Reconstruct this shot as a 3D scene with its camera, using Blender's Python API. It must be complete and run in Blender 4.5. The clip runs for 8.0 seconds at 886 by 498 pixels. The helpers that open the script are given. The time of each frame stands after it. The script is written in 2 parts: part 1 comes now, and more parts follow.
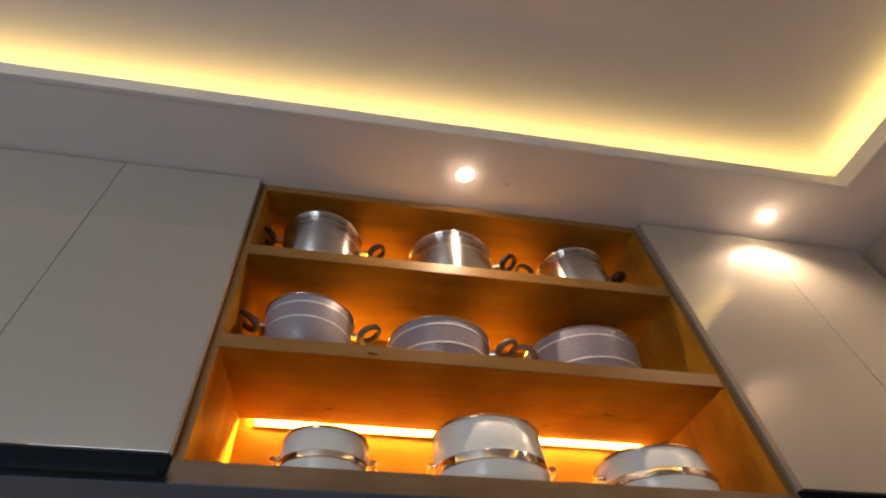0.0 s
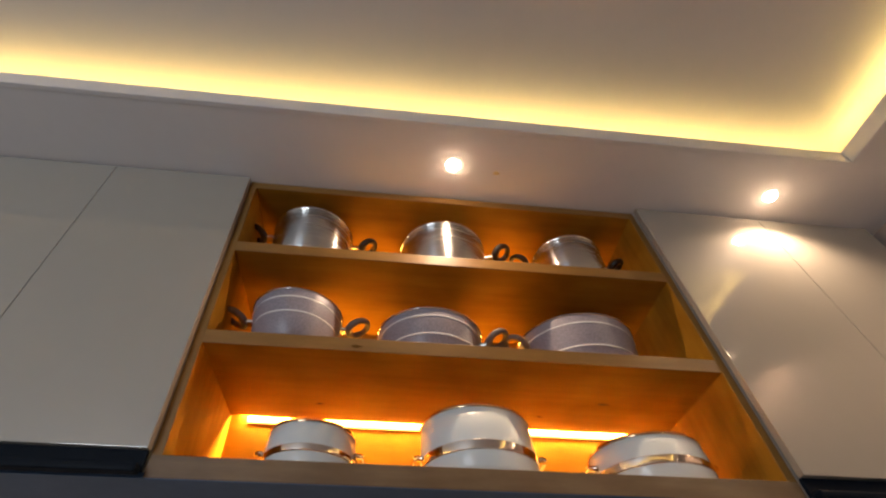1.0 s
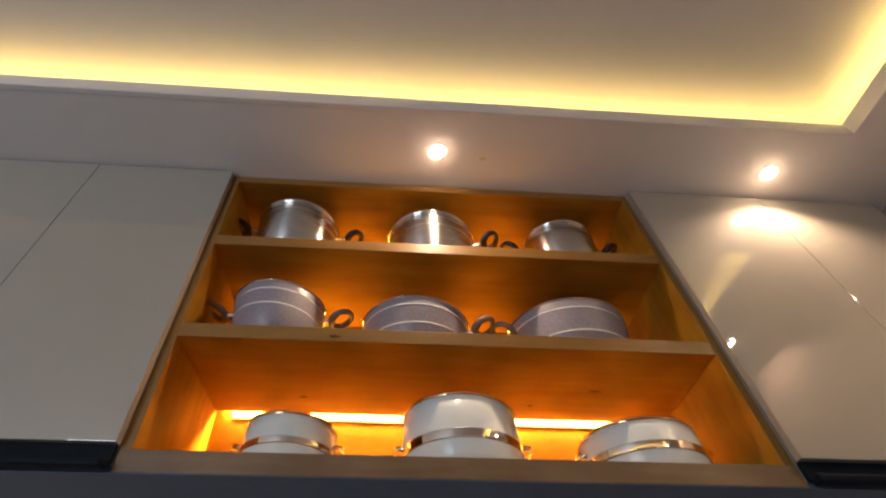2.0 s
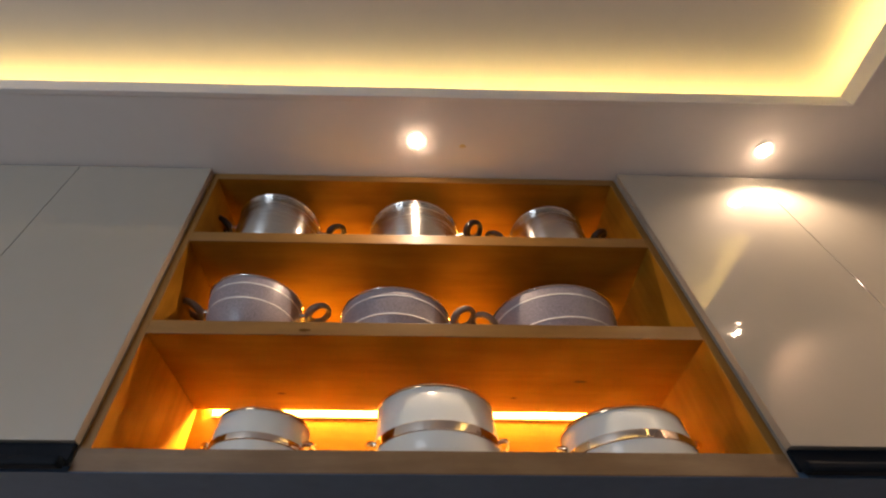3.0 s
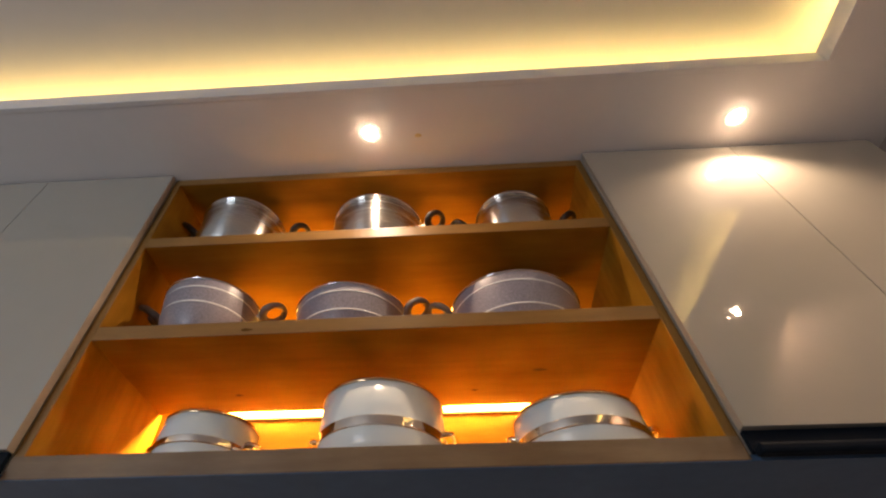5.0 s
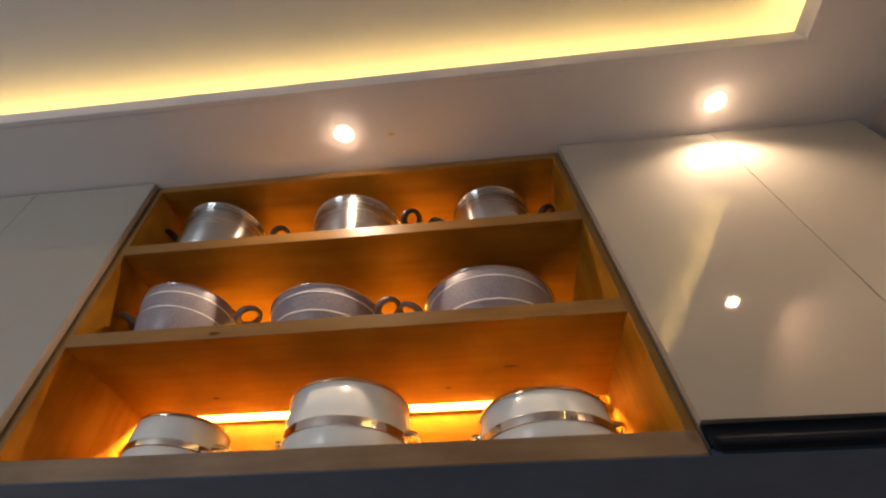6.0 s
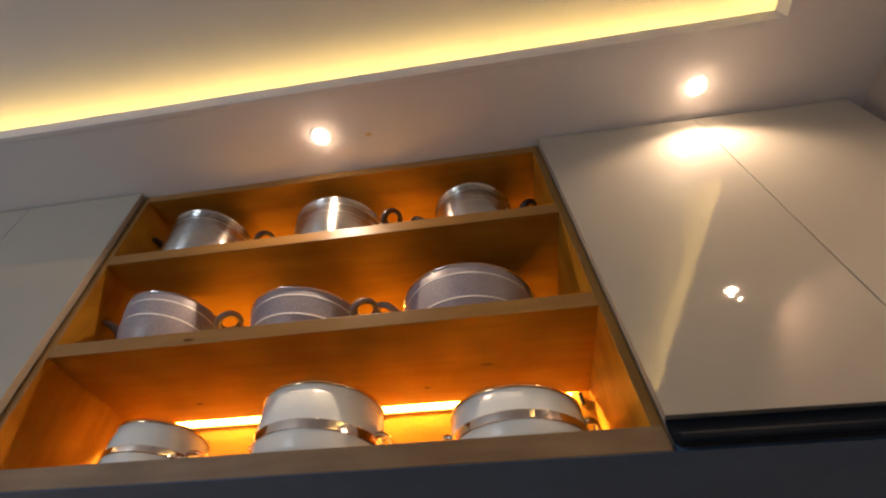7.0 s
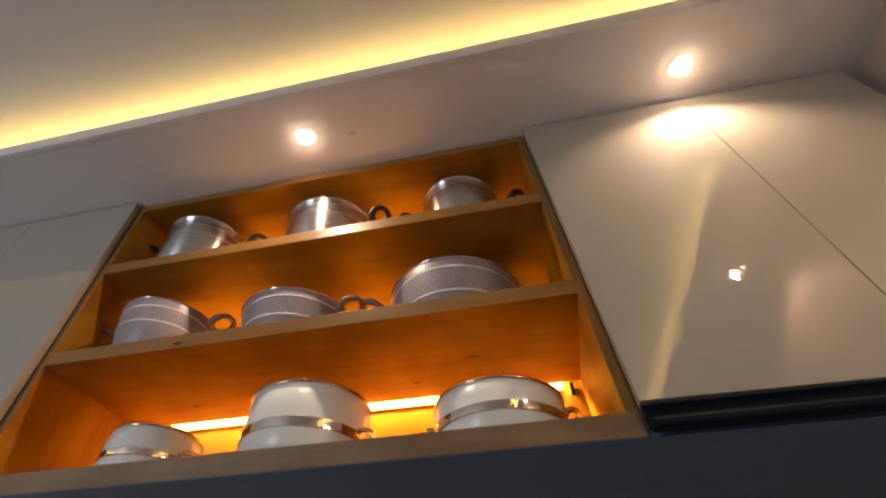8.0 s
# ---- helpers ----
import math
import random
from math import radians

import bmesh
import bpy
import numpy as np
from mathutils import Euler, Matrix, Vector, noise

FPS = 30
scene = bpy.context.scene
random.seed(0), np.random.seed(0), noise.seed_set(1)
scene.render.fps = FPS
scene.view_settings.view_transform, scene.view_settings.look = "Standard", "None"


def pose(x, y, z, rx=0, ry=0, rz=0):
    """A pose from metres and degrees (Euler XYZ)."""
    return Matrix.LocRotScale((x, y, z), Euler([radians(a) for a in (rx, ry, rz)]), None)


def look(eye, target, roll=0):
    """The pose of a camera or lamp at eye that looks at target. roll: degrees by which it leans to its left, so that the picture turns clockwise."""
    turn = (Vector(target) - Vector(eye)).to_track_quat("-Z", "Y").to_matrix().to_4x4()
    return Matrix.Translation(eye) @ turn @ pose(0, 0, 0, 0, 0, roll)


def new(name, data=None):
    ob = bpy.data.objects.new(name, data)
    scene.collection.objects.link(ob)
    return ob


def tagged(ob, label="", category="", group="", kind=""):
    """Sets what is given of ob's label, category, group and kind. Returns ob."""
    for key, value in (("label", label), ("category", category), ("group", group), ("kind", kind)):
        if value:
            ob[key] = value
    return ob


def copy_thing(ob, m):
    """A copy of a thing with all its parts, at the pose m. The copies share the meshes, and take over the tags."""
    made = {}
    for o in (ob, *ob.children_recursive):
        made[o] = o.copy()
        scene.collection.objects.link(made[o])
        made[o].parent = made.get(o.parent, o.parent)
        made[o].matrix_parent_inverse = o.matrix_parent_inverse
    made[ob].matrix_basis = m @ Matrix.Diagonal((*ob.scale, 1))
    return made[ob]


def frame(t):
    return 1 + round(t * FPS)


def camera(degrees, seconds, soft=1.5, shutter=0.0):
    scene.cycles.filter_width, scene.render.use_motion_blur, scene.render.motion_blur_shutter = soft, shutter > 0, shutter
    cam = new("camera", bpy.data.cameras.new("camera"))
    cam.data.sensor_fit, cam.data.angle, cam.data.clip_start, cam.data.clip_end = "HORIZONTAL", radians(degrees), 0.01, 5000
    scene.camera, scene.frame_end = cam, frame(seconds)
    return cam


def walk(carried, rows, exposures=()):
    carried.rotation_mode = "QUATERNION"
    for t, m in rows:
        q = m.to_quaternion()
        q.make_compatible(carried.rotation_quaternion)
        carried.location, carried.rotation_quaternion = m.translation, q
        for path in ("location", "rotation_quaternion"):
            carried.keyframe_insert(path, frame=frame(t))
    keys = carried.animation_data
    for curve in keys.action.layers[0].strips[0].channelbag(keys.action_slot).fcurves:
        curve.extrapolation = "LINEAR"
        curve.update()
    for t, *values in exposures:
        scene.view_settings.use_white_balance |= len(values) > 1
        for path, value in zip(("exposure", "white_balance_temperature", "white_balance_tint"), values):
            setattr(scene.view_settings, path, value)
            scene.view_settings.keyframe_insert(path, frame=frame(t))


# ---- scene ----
cam = camera(86.4, 8.0, soft=2.3)
# t, eye, target, roll
PATH = [
    (0, (0.41, -0.886, 1.192), (0.625, 0.434, 2.679), -0.7),
    (0.5, (0.446, -0.878, 1.192), (0.632, 0.448, 2.677), -0.6),
    (1, (0.491, -0.867, 1.188), (0.636, 0.462, 2.675), -0.3),
    (1.5, (0.527, -0.849, 1.188), (0.648, 0.483, 2.675), -0.4),
    (3, (0.665, -0.795, 1.198), (0.696, 0.547, 2.68), -0.1),
    (3.5, (0.709, -0.779, 1.203), (0.713, 0.561, 2.687), -0.1),
    (4, (0.753, -0.765, 1.204), (0.731, 0.571, 2.691), -0.1),
    (4.5, (0.793, -0.76, 1.205), (0.749, 0.58, 2.689), -0.3),
    (6, (0.955, -0.738, 1.21), (0.806, 0.602, 2.687), 0.3),
    (6.5, (1.001, -0.733, 1.216), (0.826, 0.61, 2.688), 0.1),
    (7, (1.052, -0.718, 1.218), (0.832, 0.617, 2.691), 0.5),
    (7.5, (1.094, -0.709, 1.22), (0.835, 0.625, 2.687), 0.4),
    (8, (1.127, -0.697, 1.214), (0.836, 0.633, 2.68), 0.2),
]
walk(cam, [(t, look(eye, target, roll)) for t, eye, target, roll in PATH],
     exposures=[(0.0, 0.0), (8.0, 0.0)])

# ---- plan, in metres ----
SOFFIT = 2.400          # underside of the dropped ceiling border
CEILING = 2.535         # raised ceiling inside the cove
LIP_Y, LIP_X = -0.236, 1.800   # front edge of the border over the cabinets, and of the one along the side wall
LIP_Y2, LIP_X2 = -2.60, -2.20  # the far edges of the cove
ROOM = (-2.60, 2.05, -3.10, 0.36)   # x0, x1, y0, y1
W, DEPTH = 1.200, 0.328
BOARD = 0.018
S2, S1, S0 = 2.127, 1.838, 1.562     # tops of the two shelves and of the bottom board
TOP, THICK = 2.371, 0.033            # underside of the top panel, thickness of a shelf
UNDER = 1.522                        # underside of the wall cabinets
DOOR_Y = -0.020
LEAN = -0.085                        # the cabinet run stands out of plumb by this much in x for each metre of height


def plumb(z):
    return LEAN * (z - SOFFIT)


# ---- world and lights ----
world = bpy.data.worlds.new("world")
scene.world = world
world.use_nodes = True
world.node_tree.nodes["Background"].inputs["Color"].default_value = (0.55, 0.62, 0.75, 1)
world.node_tree.nodes["Background"].inputs["Strength"].default_value = 0.6

WARM = (1.0, 0.60, 0.13)
AMBER = (1.0, 0.46, 0.045)
COVE = (1.0, 0.67, 0.20)
LAMP = (1.0, 0.70, 0.47)


def area(name, m, sx, sy, watts, colour, spread=180):
    data = bpy.data.lights.new(name, "AREA")
    data.shape, data.size, data.size_y, data.energy, data.color = "RECTANGLE", sx, sy, watts, colour
    data.spread = radians(spread)
    ob = new(name, data)
    ob.matrix_world = m
    return ob


def spot(name, m, watts, colour, size, blend):
    data = bpy.data.lights.new(name, "SPOT")
    data.energy, data.color, data.spot_size, data.spot_blend, data.shadow_soft_size = watts, colour, radians(size), blend, 0.008
    ob = new(name, data)
    ob.matrix_world = m
    return ob


# cove strips lie on the border behind its lip and shine up
cx, cy = (LIP_X + LIP_X2) / 2, (LIP_Y + LIP_Y2) / 2
CZ = SOFFIT + 0.050
area("cove_light", pose(cx, LIP_Y + 0.030, CZ, 180), LIP_X - LIP_X2, 0.010, 4.5 * (LIP_X - LIP_X2) / 3.075, COVE)
area("cove_light", pose(LIP_X + 0.030, cy, CZ, 180), 0.010, LIP_Y - LIP_Y2, 4.4, COVE)
area("cove_light", pose(cx, LIP_Y2 - 0.030, CZ, 180), LIP_X - LIP_X2, 0.010, 4.5 * (LIP_X - LIP_X2) / 3.075, COVE)
area("cove_light", pose(LIP_X2 - 0.030, cy, CZ, 180), 0.010, LIP_Y - LIP_Y2, 4.4, COVE)
# strips: along the back of the upper two compartments, behind the pots, shining up,
# and in the slot behind the middle shelf, shining down
BACK = DEPTH - 0.008
SLOT = 0.011
for z, watts, inset in ((S2, 3.6, 0.10), (S1, 3.9, 0.10)):
    area("shelf_light", pose(W / 2 + plumb(z), BACK - 0.0130, z + 0.0050, 180), W - 2 * inset, 0.008, watts, AMBER, 172)
area("shelf_light", pose(W / 2 + plumb(S1), BACK - SLOT / 2, S1 - THICK + 0.0125), W - 0.104, 0.006, 36.0, WARM, 172)
# unseen window, assumed behind the camera to give the room's cool light
area("assumed_window_light", look((-1.45, ROOM[2] + 0.02, 1.45), (-1.45, 0, 1.45)), 1.1, 1.2, 38.0, (0.77, 0.85, 0.95))
# the last one, in the west border, is unseen and added
DOWNLIGHTS = [(0.604, -0.121), (1.609, -0.111), (1.910, -0.75), (1.910, -1.9), (-2.35, -1.2)]
for x, y in DOWNLIGHTS:
    spot("downlight_beam", pose(x, y, SOFFIT - 0.016), 16.0, LAMP, 148, 0.60)


# ---- materials ----
def material(name, colour, rough=0.5, metal=0.0, coat=0.0, vary=0.0, scale=8.0, stretch=(1, 1, 1), bump=0.0, bump_scale=60.0, dark=None, coat_rough=0.05, brushed=0.0, coat_ior=1.5, spec=0.5):
    """A principled surface with two scales of noise in its colour and gloss, and a fine relief."""
    m = bpy.data.materials.new(name)
    m.use_nodes = True
    n, l = m.node_tree.nodes, m.node_tree.links
    p = n["Principled BSDF"]
    p.inputs["Roughness"].default_value, p.inputs["Metallic"].default_value = rough, metal
    p.inputs["Coat Weight"].default_value, p.inputs["Coat Roughness"].default_value = coat, coat_rough
    p.inputs["Base Color"].default_value, p.inputs["Coat IOR"].default_value = (*colour, 1), coat_ior
    p.inputs["Specular IOR Level"].default_value = spec
    co = n.new("ShaderNodeTexCoord")
    mp = n.new("ShaderNodeMapping")
    mp.inputs["Scale"].default_value = stretch
    l.new(co.outputs["Object"], mp.inputs["Vector"])
    if brushed:
        tan = n.new("ShaderNodeTangent")
        tan.direction_type, tan.axis = "RADIAL", "Z"
        l.new(tan.outputs[0], p.inputs["Tangent"])
        p.inputs["Anisotropic"].default_value, p.inputs["Anisotropic Rotation"].default_value = brushed, 0.25
    if vary:
        a, b = n.new("ShaderNodeTexNoise"), n.new("ShaderNodeTexNoise")
        a.inputs["Scale"].default_value, b.inputs["Scale"].default_value = scale, scale * 9
        a.inputs["Detail"].default_value = b.inputs["Detail"].default_value = 4
        l.new(mp.outputs[0], a.inputs["Vector"]), l.new(mp.outputs[0], b.inputs["Vector"])
        add = n.new("ShaderNodeMath")
        add.operation = "MULTIPLY_ADD"
        l.new(b.outputs["Fac"], add.inputs[0])
        add.inputs[1].default_value = 0.4
        l.new(a.outputs["Fac"], add.inputs[2])
        r = n.new("ShaderNodeMapRange")
        r.inputs["From Min"].default_value, r.inputs["From Max"].default_value = 0.45, 0.95
        l.new(add.outputs[0], r.inputs["Value"])
        mix = n.new("ShaderNodeMix")
        mix.data_type = "RGBA"
        low = dark or tuple(c * (1 - vary) for c in colour)
        mix.inputs["A"].default_value, mix.inputs["B"].default_value = (*low, 1), (*colour, 1)
        l.new(r.outputs[0], mix.inputs["Factor"]), l.new(mix.outputs["Result"], p.inputs["Base Color"])
        g = n.new("ShaderNodeMapRange")
        g.inputs["To Min"].default_value, g.inputs["To Max"].default_value = rough * 1.15, rough * 0.85
        l.new(add.outputs[0], g.inputs["Value"]), l.new(g.outputs[0], p.inputs["Roughness"])
    if bump:
        f, u = n.new("ShaderNodeTexNoise"), n.new("ShaderNodeBump")
        f.inputs["Scale"].default_value, u.inputs["Strength"].default_value, u.inputs["Distance"].default_value = bump_scale, 1.0, bump
        l.new(mp.outputs[0], f.inputs["Vector"]), l.new(f.outputs["Fac"], u.inputs["Height"]), l.new(u.outputs[0], p.inputs["Normal"]), l.new(u.outputs[0], p.inputs["Coat Normal"])
    return m


def glowing(name, colour, strength):
    m = bpy.data.materials.new(name)
    m.use_nodes = True
    p = m.node_tree.nodes["Principled BSDF"]
    p.inputs["Base Color"].default_value = (*colour, 1)
    p.inputs["Emission Color"].default_value, p.inputs["Emission Strength"].default_value = (*colour, 1), strength
    return m


PLASTER = material("white_ceiling_paint", (0.66, 0.635, 0.625), 0.75, vary=0.05, scale=3, bump=0.0004, bump_scale=220)
WALL = material("warm_wall_paint", (0.32, 0.26, 0.225), 0.7, vary=0.06, scale=2, bump=0.0004, bump_scale=180)
# wall paint lightened to strengthen the downlight's glow on the east wall
LIT_WALL = material("lit_wall_paint", (0.37, 0.295, 0.25), 0.7, vary=0.06, scale=2, bump=0.0004, bump_scale=180)
LACQUER = material("cream_gloss_lacquer", (0.355, 0.330, 0.285), 0.65, coat=1.0, vary=0.04, scale=2.5, bump=0.00034, bump_scale=36, coat_rough=0.01, coat_ior=1.9, spec=0.05)
DOOR_EDGE = material("beige_edge_band", (0.34, 0.285, 0.23), 0.40, vary=0.15, scale=12)
LACQUER_EDGE = material("door_edge_band", (0.50, 0.44, 0.36), 0.35, vary=0.08, scale=20)
def blotched(m, scale, depth):
    """Broad uneven darker patches over the grain: blotchy shade painted in, plus mottling."""
    n, l = m.node_tree.nodes, m.node_tree.links
    p = n["Principled BSDF"]
    old = p.inputs["Base Color"].links[0].from_socket
    co, f, r, mix = n.new("ShaderNodeTexCoord"), n.new("ShaderNodeTexNoise"), n.new("ShaderNodeMapRange"), n.new("ShaderNodeMix")
    f.inputs["Scale"].default_value, f.inputs["Detail"].default_value = scale, 2
    l.new(co.outputs["Object"], f.inputs["Vector"]), l.new(f.outputs["Fac"], r.inputs["Value"])
    r.inputs["From Min"].default_value, r.inputs["From Max"].default_value = 0.36, 0.62
    mix.data_type, mix.blend_type = "RGBA", "MULTIPLY"
    mix.inputs["B"].default_value = (depth, depth * 0.94, depth * 0.85, 1)
    l.new(r.outputs[0], mix.inputs["Factor"]), l.new(old, mix.inputs["A"]), l.new(mix.outputs["Result"], p.inputs["Base Color"])


OAK = material("oak_veneer", (0.390, 0.176, 0.016), 0.6, spec=0.04, vary=0.25, scale=4, stretch=(1, 9, 9), bump=0.0003, bump_scale=60, dark=(0.305, 0.133, 0.012))
# lighter than OAK: strip light on the side panels is put into the colour
OAK_UPRIGHT = material("oak_veneer_upright", (0.43, 0.205, 0.019), 0.55, spec=0.08, vary=0.25, scale=5, stretch=(9, 9, 1), bump=0.00008, bump_scale=60, dark=(0.32, 0.148, 0.013))
OAK_EDGE = material("oak_edge_band", (0.225, 0.152, 0.084), 0.45, vary=0.3, scale=6, stretch=(1, 8, 8), bump=0.0002, bump_scale=60, dark=(0.165, 0.105, 0.055))
blotched(OAK, 4.5, 0.70)
blotched(OAK_UPRIGHT, 5.0, 0.60)
blotched(OAK_EDGE, 7.0, 0.8)
SHELF_EDGE = material("golden_edge_band", (0.275, 0.142, 0.032), 0.45, vary=0.3, scale=6, stretch=(1, 8, 8), bump=0.0002, bump_scale=60, dark=(0.20, 0.100, 0.021))
# darker copy of the panel oak, with the front edges' shade in its colour
SHADED_EDGE = material("shaded_panel_edge", (0.25, 0.130, 0.026), 0.5, vary=0.3, scale=6, stretch=(8, 8, 1), bump=0.0002, bump_scale=60, dark=(0.17, 0.086, 0.016))
KNOT = material("dark_knot", (0.15, 0.068, 0.015), 0.6, spec=0.05, vary=0.4, scale=60)
# bluer than the grey board itself: cool reflected light is put into the colour
UNDERSIDE = material("blue_lit_grey_board", (0.090, 0.152, 0.255), 0.14, vary=0.2, scale=4, bump=0.0002, bump_scale=30)
BLACK = material("black_anodised_aluminium", (0.007, 0.011, 0.018), 0.45, metal=0.0, vary=0.2, scale=30, spec=0.05)
STEEL = material("brushed_steel", (0.70, 0.72, 0.72), 0.28, metal=1.0, vary=0.12, scale=3, stretch=(1, 1, 40), brushed=0.92)
STEEL_RIM = material("polished_steel", (0.75, 0.74, 0.72), 0.10, metal=1.0, vary=0.05, scale=20)
STEM = material("dull_steel", (0.86, 0.86, 0.86), 0.25, metal=1.0, vary=0.1, scale=40)
BAKELITE = material("dark_brown_bakelite", (0.018, 0.008, 0.005), 0.42, vary=0.3, scale=40)
GRANITE = material("mauve_speckled_enamel", (0.370, 0.338, 0.390), 0.42, coat=0.12, coat_rough=0.28, vary=0.5, scale=330, bump=0.0001, bump_scale=300)
GRANITE_LINE = material("pale_engraved_line", (0.95, 0.95, 0.95), 0.2, coat=0.6, vary=0.2, scale=150)
GREY_GRIP = material("grey_soft_grip", (0.21, 0.165, 0.14), 0.5, vary=0.35, scale=70)
ENAMEL = material("ivory_enamel", (0.80, 0.85, 0.85), 0.25, coat=0.0, spec=0.4, vary=0.03, scale=8)
GOLD = material("rose_gold_trim", (0.92, 0.82, 0.72), 0.06, metal=1.0, vary=0.06, scale=14, stretch=(1, 1, 0.12), bump=0.0011, bump_scale=48)
BRONZE = material("bronze_rim", (0.62, 0.43, 0.26), 0.10, metal=1.0, vary=0.1, scale=20)
TRIM = material("white_lamp_trim", (0.75, 0.74, 0.72), 0.4, vary=0.05, scale=30)
LENS = glowing("lamp_lens", LAMP, 90.0)
STRIP = glowing("led_strip_diffuser", (1.0, 0.72, 0.26), 2.4)
BAND_GLOW = glowing("bright_band_glow", (1.0, 0.70, 0.24), 1.08)
FLOOR = material("pale_grey_floor", (0.42, 0.43, 0.45), 0.3, vary=0.15, scale=3)


# ---- mesh helpers ----
def mesh(bm, name, mat, smooth=False):
    data = bpy.data.meshes.new(name)
    bmesh.ops.recalc_face_normals(bm, faces=bm.faces)
    for f in bm.faces:
        f.smooth = smooth
    for e in bm.edges:
        e.smooth = smooth and e.calc_face_angle(0) < (0.3 if name == "band" else 1.2)
    bm.to_mesh(data)
    bm.free()
    data.materials.append(mat)
    return data


def part(name, bm, mat, parent, label="", smooth=False):
    ob = new(name, mesh(bm, name, mat, smooth))
    if parent:
        ob.parent = parent
    return tagged(ob, label)


def thing(name, label, category, group="", kind="", at=(0, 0, 0)):
    ob = new(name)
    ob.empty_display_size = 0.05
    ob.location = at
    return tagged(ob, label, category, group, kind)


def box(x0, x1, y0, y1, z0, z1, bevel=0.0, bm=None):
    bm = bm or bmesh.new()
    made = bmesh.ops.create_cube(bm, size=1, matrix=Matrix.Translation(((x0 + x1) / 2, (y0 + y1) / 2, (z0 + z1) / 2)) @ Matrix.Diagonal((x1 - x0, y1 - y0, z1 - z0, 1)))
    if bevel:
        bmesh.ops.bevel(bm, geom=list({e for v in made["verts"] for e in v.link_edges}), offset=bevel, segments=2, affect="EDGES", profile=0.6)
    return bm


def leaned(*args, **more):
    """A box of the cabinet run, set out of plumb with the rest of it."""
    bm = box(*args, **more)
    return shear(bm)


def shear(bm):
    for v in bm.verts:
        v.co.x += plumb(v.co.z)
    return bm


def lathe(profile, n=72):
    """A closed profile of (radius, z) turned round the z axis."""
    bm = bmesh.new()
    rings = [[bm.verts.new((r * math.cos(2 * math.pi * i / n), r * math.sin(2 * math.pi * i / n), z)) for i in range(n)] for r, z in profile]
    for a, b in zip(rings, rings[1:] + rings[:1]):
        for i in range(n):
            bm.faces.new((a[i], a[(i + 1) % n], b[(i + 1) % n], b[i]))
    return bm


def tube(points, radius, n=10, flat=1.0, bm=None):
    """A round bar swept along points, with closed ends; flat squashes it along z."""
    bm = bm or bmesh.new()
    pts = [Vector(p) for p in points]
    rings = []
    for i, p in enumerate(pts):
        d = (pts[min(i + 1, len(pts) - 1)] - pts[max(i - 1, 0)]).normalized()
        a = d.cross(Vector((0, 0, 1)))
        a = (a if a.length > 0.05 else d.cross(Vector((0, 1, 0)))).normalized()
        b = d.cross(a).normalized()
        rings.append([bm.verts.new(p + radius * (math.cos(2 * math.pi * k / n) * a + flat * math.sin(2 * math.pi * k / n) * b)) for k in range(n)])
    for a, b in zip(rings, rings[1:]):
        for k in range(n):
            bm.faces.new((a[k], a[(k + 1) % n], b[(k + 1) % n], b[k]))
    bm.faces.new(rings[0]), bm.faces.new(rings[-1][::-1])
    return bm


# ---- the room ----
X0, X1, Y0, Y1 = ROOM


def structure(name, bm, mat, label, category):
    ob = part(name, bm, mat, None)
    return tagged(ob, label, category, kind="structure")


structure("floor", box(X0 - 0.1, X1 + 0.1, Y0 - 0.1, Y1 + 0.1, -0.08, 0), FLOOR, "pale grey stone kitchen floor under the cabinets", "floor")
structure("ceiling", box(X0 - 0.1, X1 + 0.1, Y0 - 0.1, Y1 + 0.1, CEILING, CEILING + 0.1), PLASTER, "raised white ceiling washed by warm cove light", "ceiling")
structure("wall_north", box(X0 - 0.1, X1 + 0.1, Y1, Y1 + 0.1, 0, CEILING), WALL, "plain painted wall behind the wall cabinets", "wall")
structure("wall_east", box(X1, X1 + 0.1, Y0, Y1, 0, CEILING), LIT_WALL, "plain painted side wall lit by a downlight", "wall")
structure("wall_west", box(X0 - 0.1, X0, Y0, Y1, 0, CEILING), WALL, "plain painted side wall of the kitchen", "wall")
bm = box(X0 - 0.1, X1 + 0.1, Y0 - 0.1, Y0, 0, 0.8)
box(X0 - 0.1, X1 + 0.1, Y0 - 0.1, Y0, 2.1, CEILING, bm=bm)
box(X0 - 0.1, -2.05, Y0 - 0.1, Y0, 0.8, 2.1, bm=bm)
box(-0.85, X1 + 0.1, Y0 - 0.1, Y0, 0.8, 2.1, bm=bm)
structure("wall_south", bm, WALL, "plain painted wall with an assumed window opening", "wall")


def border(name, x0, x1, y0, y1, lips, label):
    """A dropped plasterboard border: a thin board with upstanding lips along its open edges."""
    bm = box(x0, x1, y0, y1, SOFFIT, SOFFIT + 0.014)
    for a in lips:
        box(*a, SOFFIT - 0.001, SOFFIT + 0.055, 0.002, bm=bm)
    return structure(name, bm, PLASTER, label, "ceiling")


T = 0.016
north = border("ceiling_border_north", X0, X1, LIP_Y, Y1, [(LIP_X2, LIP_X, LIP_Y - T, LIP_Y)], "dropped white ceiling border above the cabinets with a lit cove")
border("ceiling_border_east", LIP_X, X1, LIP_Y2, LIP_Y, [(LIP_X - T, LIP_X, LIP_Y2, LIP_Y - T)], "dropped white ceiling border along the side wall")
border("ceiling_border_west", X0, LIP_X2, LIP_Y2, LIP_Y, [(LIP_X2, LIP_X2 + T, LIP_Y2, LIP_Y - T)], "dropped white ceiling border along the side wall")
border("ceiling_border_south", X0, X1, Y0, LIP_Y2, [(LIP_X2, LIP_X, LIP_Y2, LIP_Y2 + T)], "dropped white ceiling border on the far side")


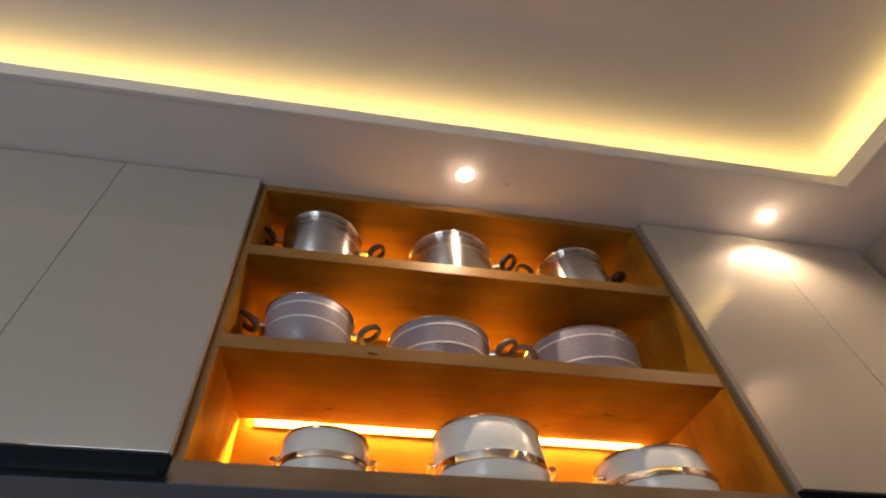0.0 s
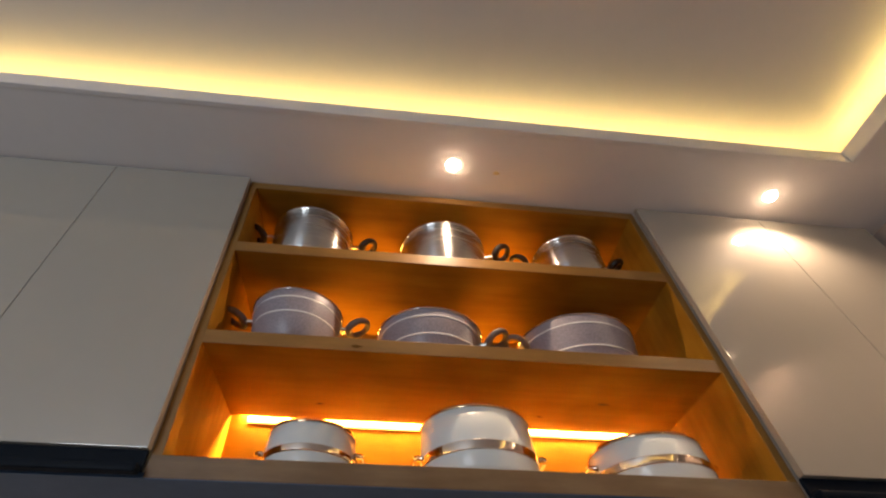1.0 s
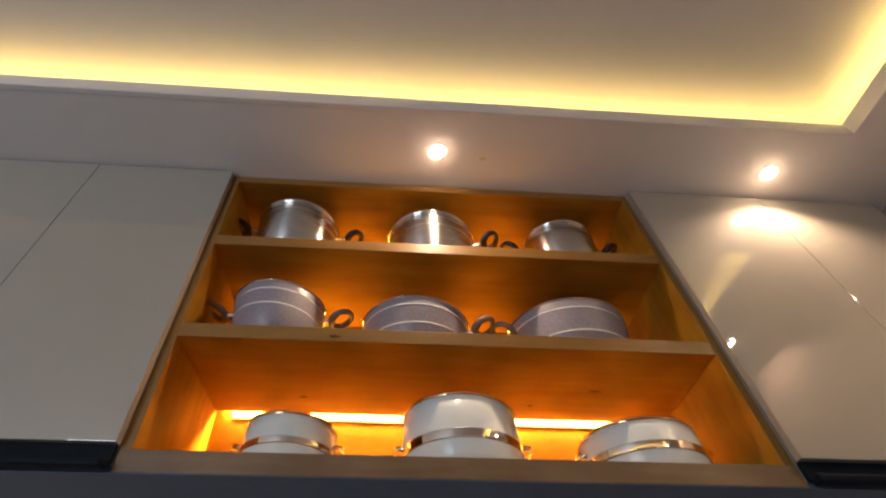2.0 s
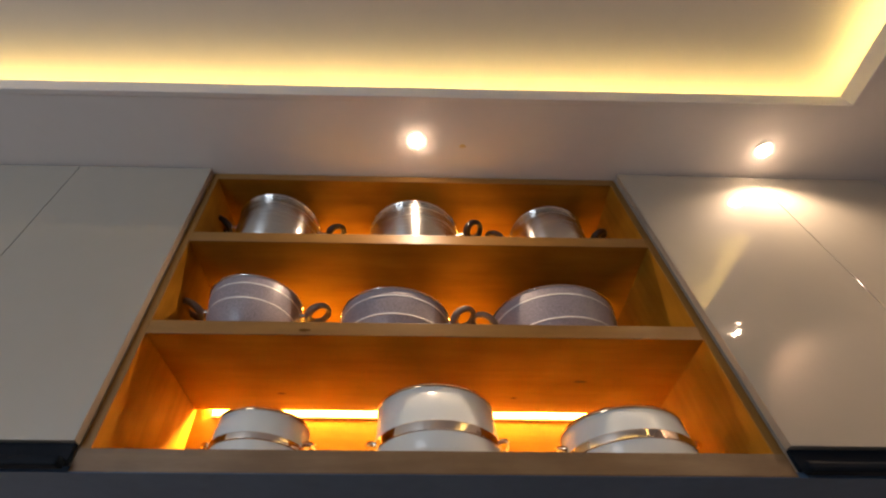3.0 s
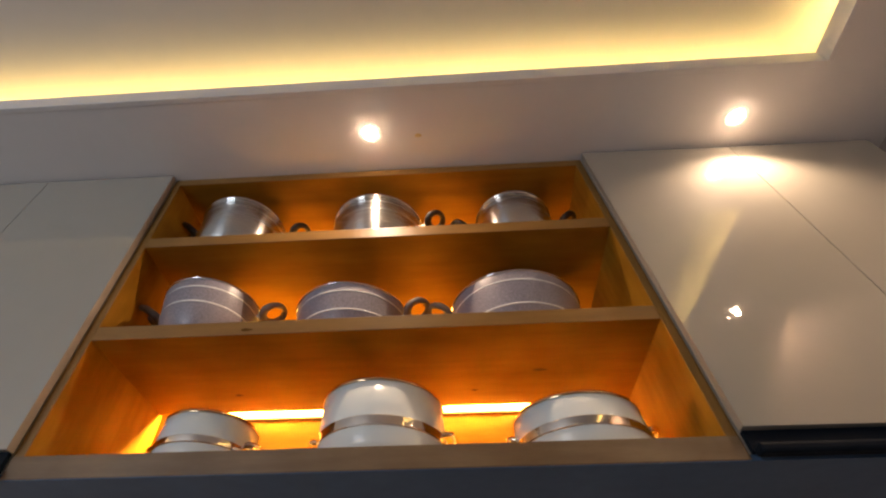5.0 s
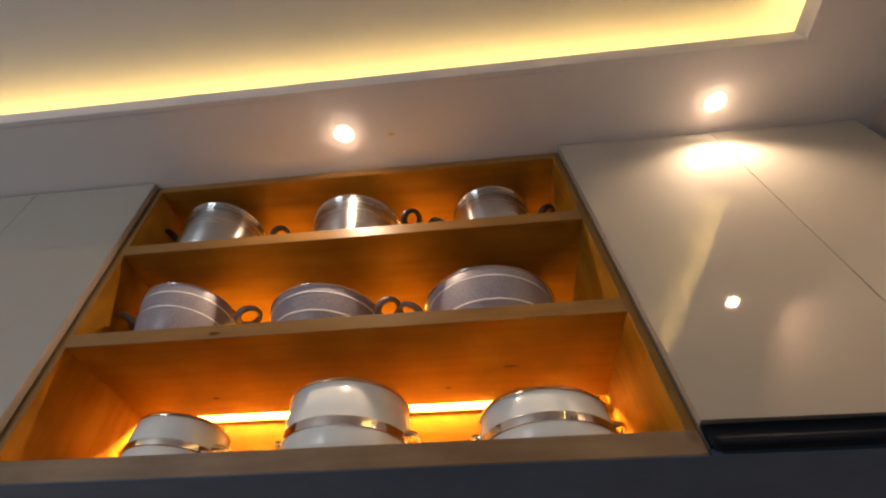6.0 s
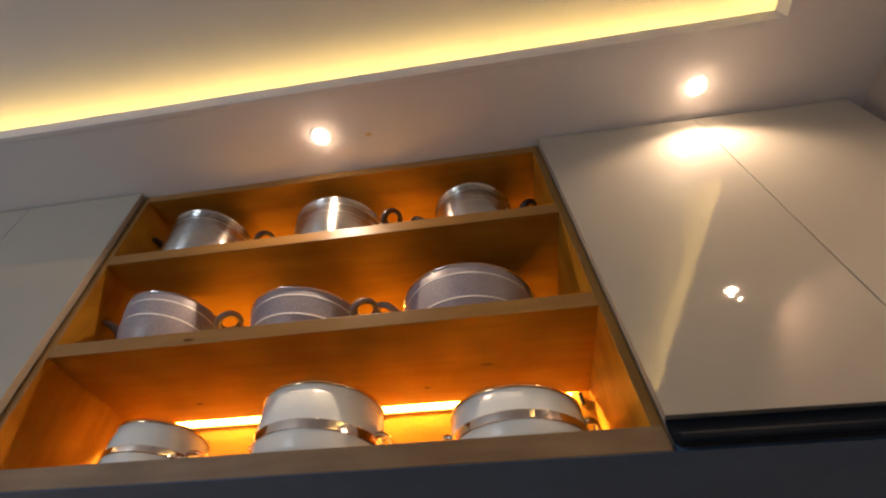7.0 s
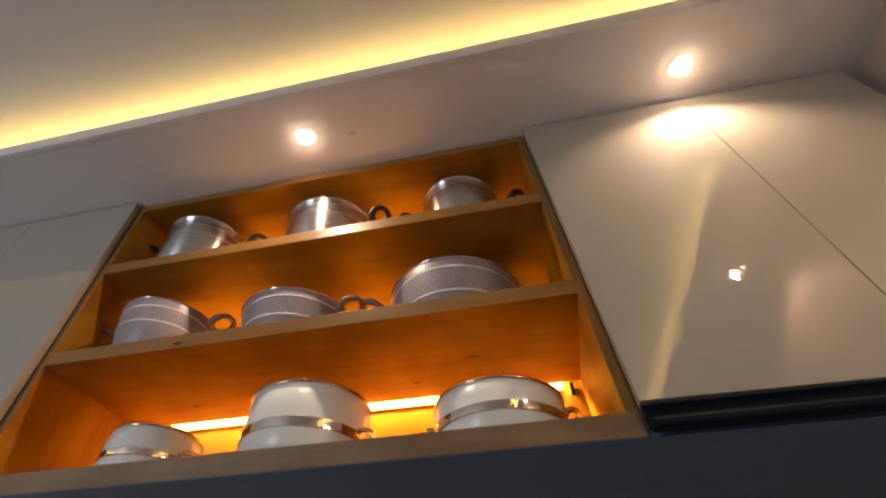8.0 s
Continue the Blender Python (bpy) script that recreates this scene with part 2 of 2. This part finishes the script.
# ---- downlights ----
def downlight():
    ob = thing("downlight", "small round recessed downlight, switched on, in the ceiling border", "downlight", "downlights in the border")
    part("trim_ring", lathe([(0.0195, 0.0), (0.031, 0.0), (0.0315, -0.0007), (0.0295, -0.0016), (0.0200, -0.0014)], 40), TRIM, ob, "white trim ring", True)
    part("lens", lathe([(0.0001, -0.013), (0.011, -0.012), (0.0170, -0.008), (0.020, -0.001), (0.0001, -0.001)], 40), LENS, ob, "glowing frosted lens", True)
    return ob


first = downlight()
first.matrix_basis = pose(*DOWNLIGHTS[0], SOFFIT)
for x, y in DOWNLIGHTS[1:]:
    copy_thing(first, pose(x, y, SOFFIT))


# ---- the open shelf unit ----
unit = thing("open_shelf_unit", "open oak-veneer wall cabinet with warm strip lights under its shelves", "shelf unit")
for x0, x1 in ((0, BOARD), (W - BOARD, W)):
    side = part("side_panel", leaned(x0, x1, 0.002, DEPTH, S0, SOFFIT - 0.003, 0.0008), OAK_UPRIGHT, unit)
    part("edge_band", leaned(x0, x1, -0.0004, 0.0023, S0, SOFFIT - 0.003, 0.0005), SHADED_EDGE, side, "olive-brown oak front edge, darkened for shade")
part("back_panel", leaned(BOARD, W - BOARD, DEPTH - 0.008, DEPTH, S0, TOP), OAK, unit)
lid = part("top_panel", leaned(BOARD, W - BOARD, 0.0025, DEPTH, TOP, SOFFIT - 0.003, 0.0008), OAK, unit)
part("edge_band", leaned(BOARD, W - BOARD, 0.0, 0.0028, TOP - 0.0003, SOFFIT - 0.003, 0.0005), SHELF_EDGE, lid, "golden oak edge band")
part("bottom_board", leaned(0, W, -0.002, DEPTH, UNDER + 0.0015, S0, 0.0010), OAK_EDGE, unit)
part("underside", leaned(0.0, W, 0.0, DEPTH, UNDER, UNDER + 0.0015), UNDERSIDE, unit, "dark grey underside board, blue light in its colour")
for top, back in ((S2, BACK), (S1, BACK - SLOT)):
    shelf = part("shelf", leaned(BOARD, W - BOARD, 0.0025, back, top - THICK, top, 0.001), OAK, unit)
    part("edge_band", leaned(BOARD, W - BOARD, 0.0, 0.0028, top - THICK - 0.0003, top + 0.0003, 0.0006), SHELF_EDGE, shelf, "golden oak edge band")
part("slot_cover", leaned(BOARD, W - BOARD, BACK - SLOT, BACK, S1 - 0.006, S1 - 0.0005), OAK, unit)
for z in (S2, S1):
    part("light_strip", leaned(0.095, W - 0.095, BACK - 0.019, BACK - 0.006, z + 0.0002, z + 0.0036, 0.0004), STRIP, unit, "glowing warm strip light")
part("light_strip", leaned(0.048, W - 0.048, BACK - 0.0095, BACK - 0.0015, S1 - THICK + 0.0150, S1 - THICK + 0.0180, 0.0004), STRIP, unit, "glowing warm strip light")


# glowing strip added for the overlit band at the top of the back panel
part("glow_band", leaned(0.060, W - 0.060, BACK - 0.0022, BACK - 0.0002, S1 - THICK - 0.014, S1 - THICK + 0.004, 0.0004), BAND_GLOW, unit, "thin glowing strip for the overlit top of the back panel")
part("cable_clip", leaned(W - 0.046, W - 0.038, BACK - 0.017, BACK - 0.001, S1 - THICK - 0.030, S1 - THICK - 0.004, 0.002), BLACK, unit, "small black cable clip")


# ---- cabinets with glossy doors ----
def cabinet(x0, x1, label, ajar=0.0):
    """A wall cabinet: carcass, one full-height glossy door and a black finger-pull rail along its foot."""
    ob = thing("wall_cabinet", label, "cabinet", "glossy wall cabinets")
    part("body", leaned(x0 + 0.001, x1 - 0.001, 0.005, DEPTH, UNDER + 0.012, SOFFIT - 0.004), LACQUER_EDGE, ob)
    part("underside", leaned(x0, x1, 0.004, DEPTH, UNDER + 0.002, UNDER + 0.012), UNDERSIDE, ob, "dark grey underside board, blue light in its colour")
    door = part("door", leaned(x0 + 0.0003, x1 - 0.0003, DOOR_Y, -0.002, S0 + 0.004, SOFFIT - 0.006, 0.0012), LACQUER, ob, "cream high-gloss door")
    door.data.materials.append(DOOR_EDGE)
    for v in door.data.vertices:
        v.co.y += ajar * (v.co.x - x1)
    bare = -1 if abs(x0 - W) < 0.01 else int(abs(x1) < 0.01)   # the side towards the open shelves
    for f in door.data.polygons:
        f.material_index = int(f.normal.x * bare > 0.2)
    bm = box(x0 + 0.003, x1 - 0.003, -0.010, -0.001, UNDER + 0.010, S0 + 0.004)
    box(x0 + 0.003, x1 - 0.003, -0.032, -0.0095, UNDER, UNDER + 0.016, 0.005, bm=bm)
    part("pull_rail", shear(bm), BLACK, ob, "black metal finger-pull rail")
    return ob


cabinet(-0.385, -0.001, "cream high-gloss wall cabinet beside the open shelves")
cabinet(-0.850, -0.386, "cream high-gloss wall cabinet with a flat door")
cabinet(W + 0.001, 1.617, "cream high-gloss wall cabinet reflecting the ceiling lights", 0.012)
cabinet(1.618, ROOM[1] - 0.054, "cream high-gloss wall cabinet under a downlight")
cabinet(-1.300, -0.851, "cream high-gloss wall cabinet with a flat door")


# ---- pots ----
def loop(x, z, wide, out, lift, radius):
    """A side grip: a bar that leaves the wall, swings out and comes back."""
    pts = []
    for i in range(17):
        a = math.pi * i / 16
        s = math.sin(a)
        pts.append((x + out * s ** 0.7, -wide * math.cos(a), z + lift * s ** 0.8))
    return tube(pts, radius)


def ring(x, z, long, wide, rise, radius, n=28, k=10):
    """A closed oval grip that leaves the stem at (x, z) and rises outwards."""
    bm = bmesh.new()
    c, s = math.cos(radians(rise)), math.sin(radians(rise))
    rings = []
    for i in range(n):
        a = 2 * math.pi * i / n
        u, v = long * (1 - math.cos(a)), wide * math.sin(a)
        mid = Vector((x + u * c, v, z + u * s))
        out = Vector((-long * math.cos(a) * c, wide * math.sin(a), -long * math.cos(a) * s)).normalized()
        side = Vector((-s, 0, c))
        rr = radius * (1 + 0.18 * math.cos(a))
        rings.append([bm.verts.new(mid + rr * (math.cos(2 * math.pi * j / k) * out + math.sin(2 * math.pi * j / k) * side)) for j in range(k)])
    for i in range(n):
        a, b = rings[i - 1], rings[i]
        for j in range(k):
            bm.faces.new((a[j], a[(j + 1) % k], b[(j + 1) % k], b[j]))
    return bm


def ring_handles(pot, r, z, mat, long, wide, rise, radius, turn, label, reach):
    """One oval grip on each side of the pot, on a short steel stem."""
    for side in (turn, turn + 180):
        m = pose(0, 0, 0, 0, 0, side)
        bm = ring(r + reach, z, long, wide, rise, radius)
        bm.transform(m)
        grip = part("handle", bm, mat, pot, label, True)
        bm = box(r - 0.008, r + reach - 0.002, -0.010, 0.010, z - 0.005, z + 0.004, 0.0015)
        bm.transform(m)
        part("stem", bm, STEM, grip, "steel handle stem")


def handle(pot, r, z, mat, wide, out, lift, radius, turn, label):
    """One curved grip on each side of the pot."""
    for side in (turn, turn + 180):
        m = pose(0, 0, 0, 0, 0, side)
        bm = loop(r - 0.002, z, wide, out, lift, radius)
        bm.transform(m)
        part("handle", bm, mat, pot, label, True)


def lean_with_run(pot):
    """Set a pot out of plumb with the shelves that it stands on."""
    for o in pot.children_recursive:
        for v in o.data.vertices:
            v.co.x += LEAN * v.co.z
    return pot


def steel_pot(x, y, z, r, h, turn, drop):
    ob = thing("saucepot", "brushed stainless steel cooking pot with dark brown loop handles", "pot", "steel pots on the top shelf", at=(x, y, z))
    b = 0.012
    body = [(0.0001, 0), (r - b, 0), (r - b * 0.3, b * 0.3), (r, b), (r, h - 0.010), (r - 0.002, h - 0.008), (r - 0.002, h - 0.004), (r - 0.004, 0.006), (0.0001, 0.005)]
    part("body", lathe(body), STEEL, ob, smooth=True)
    part("rim", lathe([(r - 0.003, h - 0.010), (r + 0.001, h - 0.0095), (r + 0.003, h - 0.005), (r + 0.003, h - 0.002), (r + 0.001, h), (r - 0.003, h)]), STEEL_RIM, ob, "polished rolled rim", True)
    bead = h - 0.019
    part("bead", lathe([(r - 0.001, bead), (r + 0.0012, bead + 0.0004), (r + 0.0016, bead + 0.0014), (r + 0.0012, bead + 0.0024), (r - 0.001, bead + 0.0028)]), STEEL_RIM, ob, "polished bead below the rim", True)
    ring_handles(ob, r, h - drop, BAKELITE, 0.024, 0.027, 30, 0.0088, turn, "dark brown handle", 0.030)
    return lean_with_run(ob)


def granite_pot(x, y, z, r, h, turn, lines, drop):
    ob = thing("casserole", "mauve-grey speckled casserole pot with two pale lines and grey loop handles", "pot", "speckled pots on the middle shelf", at=(x, y, z))
    body = [(0.0001, 0), (r - 0.042, 0), (r - 0.034, 0.004), (r - 0.024, 0.014), (r - 0.016, 0.030), (r - 0.009, h * 0.45), (r - 0.004, h * 0.72), (r, h - 0.006), (r - 0.001, h - 0.002), (r - 0.003, h - 0.002), (r - 0.012, h * 0.5), (r - 0.036, 0.010), (0.0001, 0.006)]
    part("body", lathe(body), GRANITE, ob, smooth=True)
    part("rim", lathe([(r - 0.004, h - 0.004), (r + 0.002, h - 0.004), (r + 0.003, h - 0.002), (r + 0.001, h), (r - 0.004, h)]), STEEL_RIM, ob, "bright metal rim", True)
    for down in lines:
        up = (h - down) / h
        rr = r + 0.0004 - (0.004 * (1 - up) / 0.28 if up > 0.72 else 0.004 + 0.005 * (0.72 - up) / 0.27)
        part("line", lathe([(rr - 0.001, h - down), (rr + 0.0008, h - down), (rr + 0.0008, h - down + 0.0034), (rr - 0.001, h - down + 0.0034)]), GRANITE_LINE, ob, "pale engraved line", True)
    ring_handles(ob, r - 0.006, h - drop, GREY_GRIP, 0.027, 0.028, 27, 0.0080, turn, "grey-brown speckled handle", 0.024)
    return lean_with_run(ob)


def ivory_pot(x, y, z, r, h, turn, band, half):
    ob = thing("casserole", "ivory enamel casserole pot with a rose-gold band and rim", "pot", "ivory pots on the bottom board", at=(x, y, z))
    b = 0.016
    body = [(0.0001, 0), (r - b, 0), (r - b * 0.3, b * 0.3), (r, b), (r + 0.002, band), (r, band + 0.03), (r - 0.004, h - 0.004), (r - 0.007, h - 0.002), (r - 0.008, h * 0.5), (r - 0.006, 0.008), (0.0001, 0.006)]
    part("body", lathe(body), ENAMEL, ob, smooth=True)
    part("rim", lathe([(r - 0.008, h - 0.005), (r - 0.001, h - 0.005), (r, h - 0.002), (r - 0.002, h + 0.0015), (r - 0.008, h + 0.0015)]), BRONZE, ob, "bronze-gold rim", True)
    part("band", lathe([(r - 0.002, band - half), (r + 0.0030, band - half), (r + 0.0044, band - half + 0.0016), (r + 0.0046, band), (r + 0.0044, band + half - 0.0016), (r + 0.0030, band + half), (r - 0.002, band + half)]), GOLD, ob, "rose-gold band", True)
    handle(ob, r, 0.062, GOLD, 0.034, 0.019, 0.006, 0.0055, turn, "rose-gold handle")
    return lean_with_run(ob)


steel_pot(0.212, 0.123, S2, 0.116, 0.180, 4, 0.031)
steel_pot(0.613, 0.148, S2, 0.132, 0.172, -20, 0.058)
steel_pot(1.012, 0.134, S2, 0.106, 0.172, -2.5, 0.036)
granite_pot(0.234, 0.112, S1, 0.111, 0.140, 2, (0.026, 0.066), 0.032)
granite_pot(0.576, 0.160, S1, 0.138, 0.126, -22, (0.025, 0.074), 0.046)
granite_pot(0.982, 0.178, S1, 0.159, 0.139, 20, (0.029, 0.092), 0.062)
ivory_pot(0.325, 0.150, S0, 0.094, 0.112, -2, 0.052, 0.0075)
ivory_pot(0.681, 0.135, S0, 0.123, 0.140, -4, 0.053, 0.0100)
ivory_pot(1.062, 0.142, S0, 0.124, 0.102, -6, 0.044, 0.0090)


# ---- marks in the wood and plaster ----
def mark(name, parent, mat, at, size, turn):
    """A thin uneven oval, let into a surface and standing a hair proud of it."""
    bm = bmesh.new()
    ring = [(size[0] * math.cos(a) * (1 + 0.16 * math.sin(3 * a + 1)), size[1] * math.sin(a) * (1 + 0.12 * math.cos(4 * a))) for a in (2 * math.pi * i / 20 for i in range(20))]
    low = [bm.verts.new((x, y, 0)) for x, y in ring]
    high = [bm.verts.new((x, y, 0.0006)) for x, y in ring]
    bm.faces.new(low), bm.faces.new(high)
    for i in range(20):
        bm.faces.new((low[i - 1], low[i], high[i], high[i - 1]))
    bm.transform(pose(*at) @ turn)
    return part(name, bm, mat, parent, "small dark mark")


mark("knot", unit, KNOT, (1.005, 0.165, S1 - THICK - 0.0004), (0.016, 0.005), Matrix())
mark("knot", unit, KNOT, (0.300, 0.230, S1 - THICK - 0.0004), (0.010, 0.004), Matrix())
mark("knot", unit, KNOT, (0.345 + plumb(S1), -0.0002, S1 - 0.022), (0.012, 0.0035), pose(0, 0, 0, 90))
mark("knot", unit, KNOT, (0.860, 0.240, S1 - THICK - 0.0004), (0.008, 0.003), Matrix())
mark("stain", north, material("yellow_stain", (0.74, 0.58, 0.28), 0.7, vary=0.3, scale=80), (0.737, -0.106, SOFFIT - 0.0004), (0.010, 0.006), Matrix())
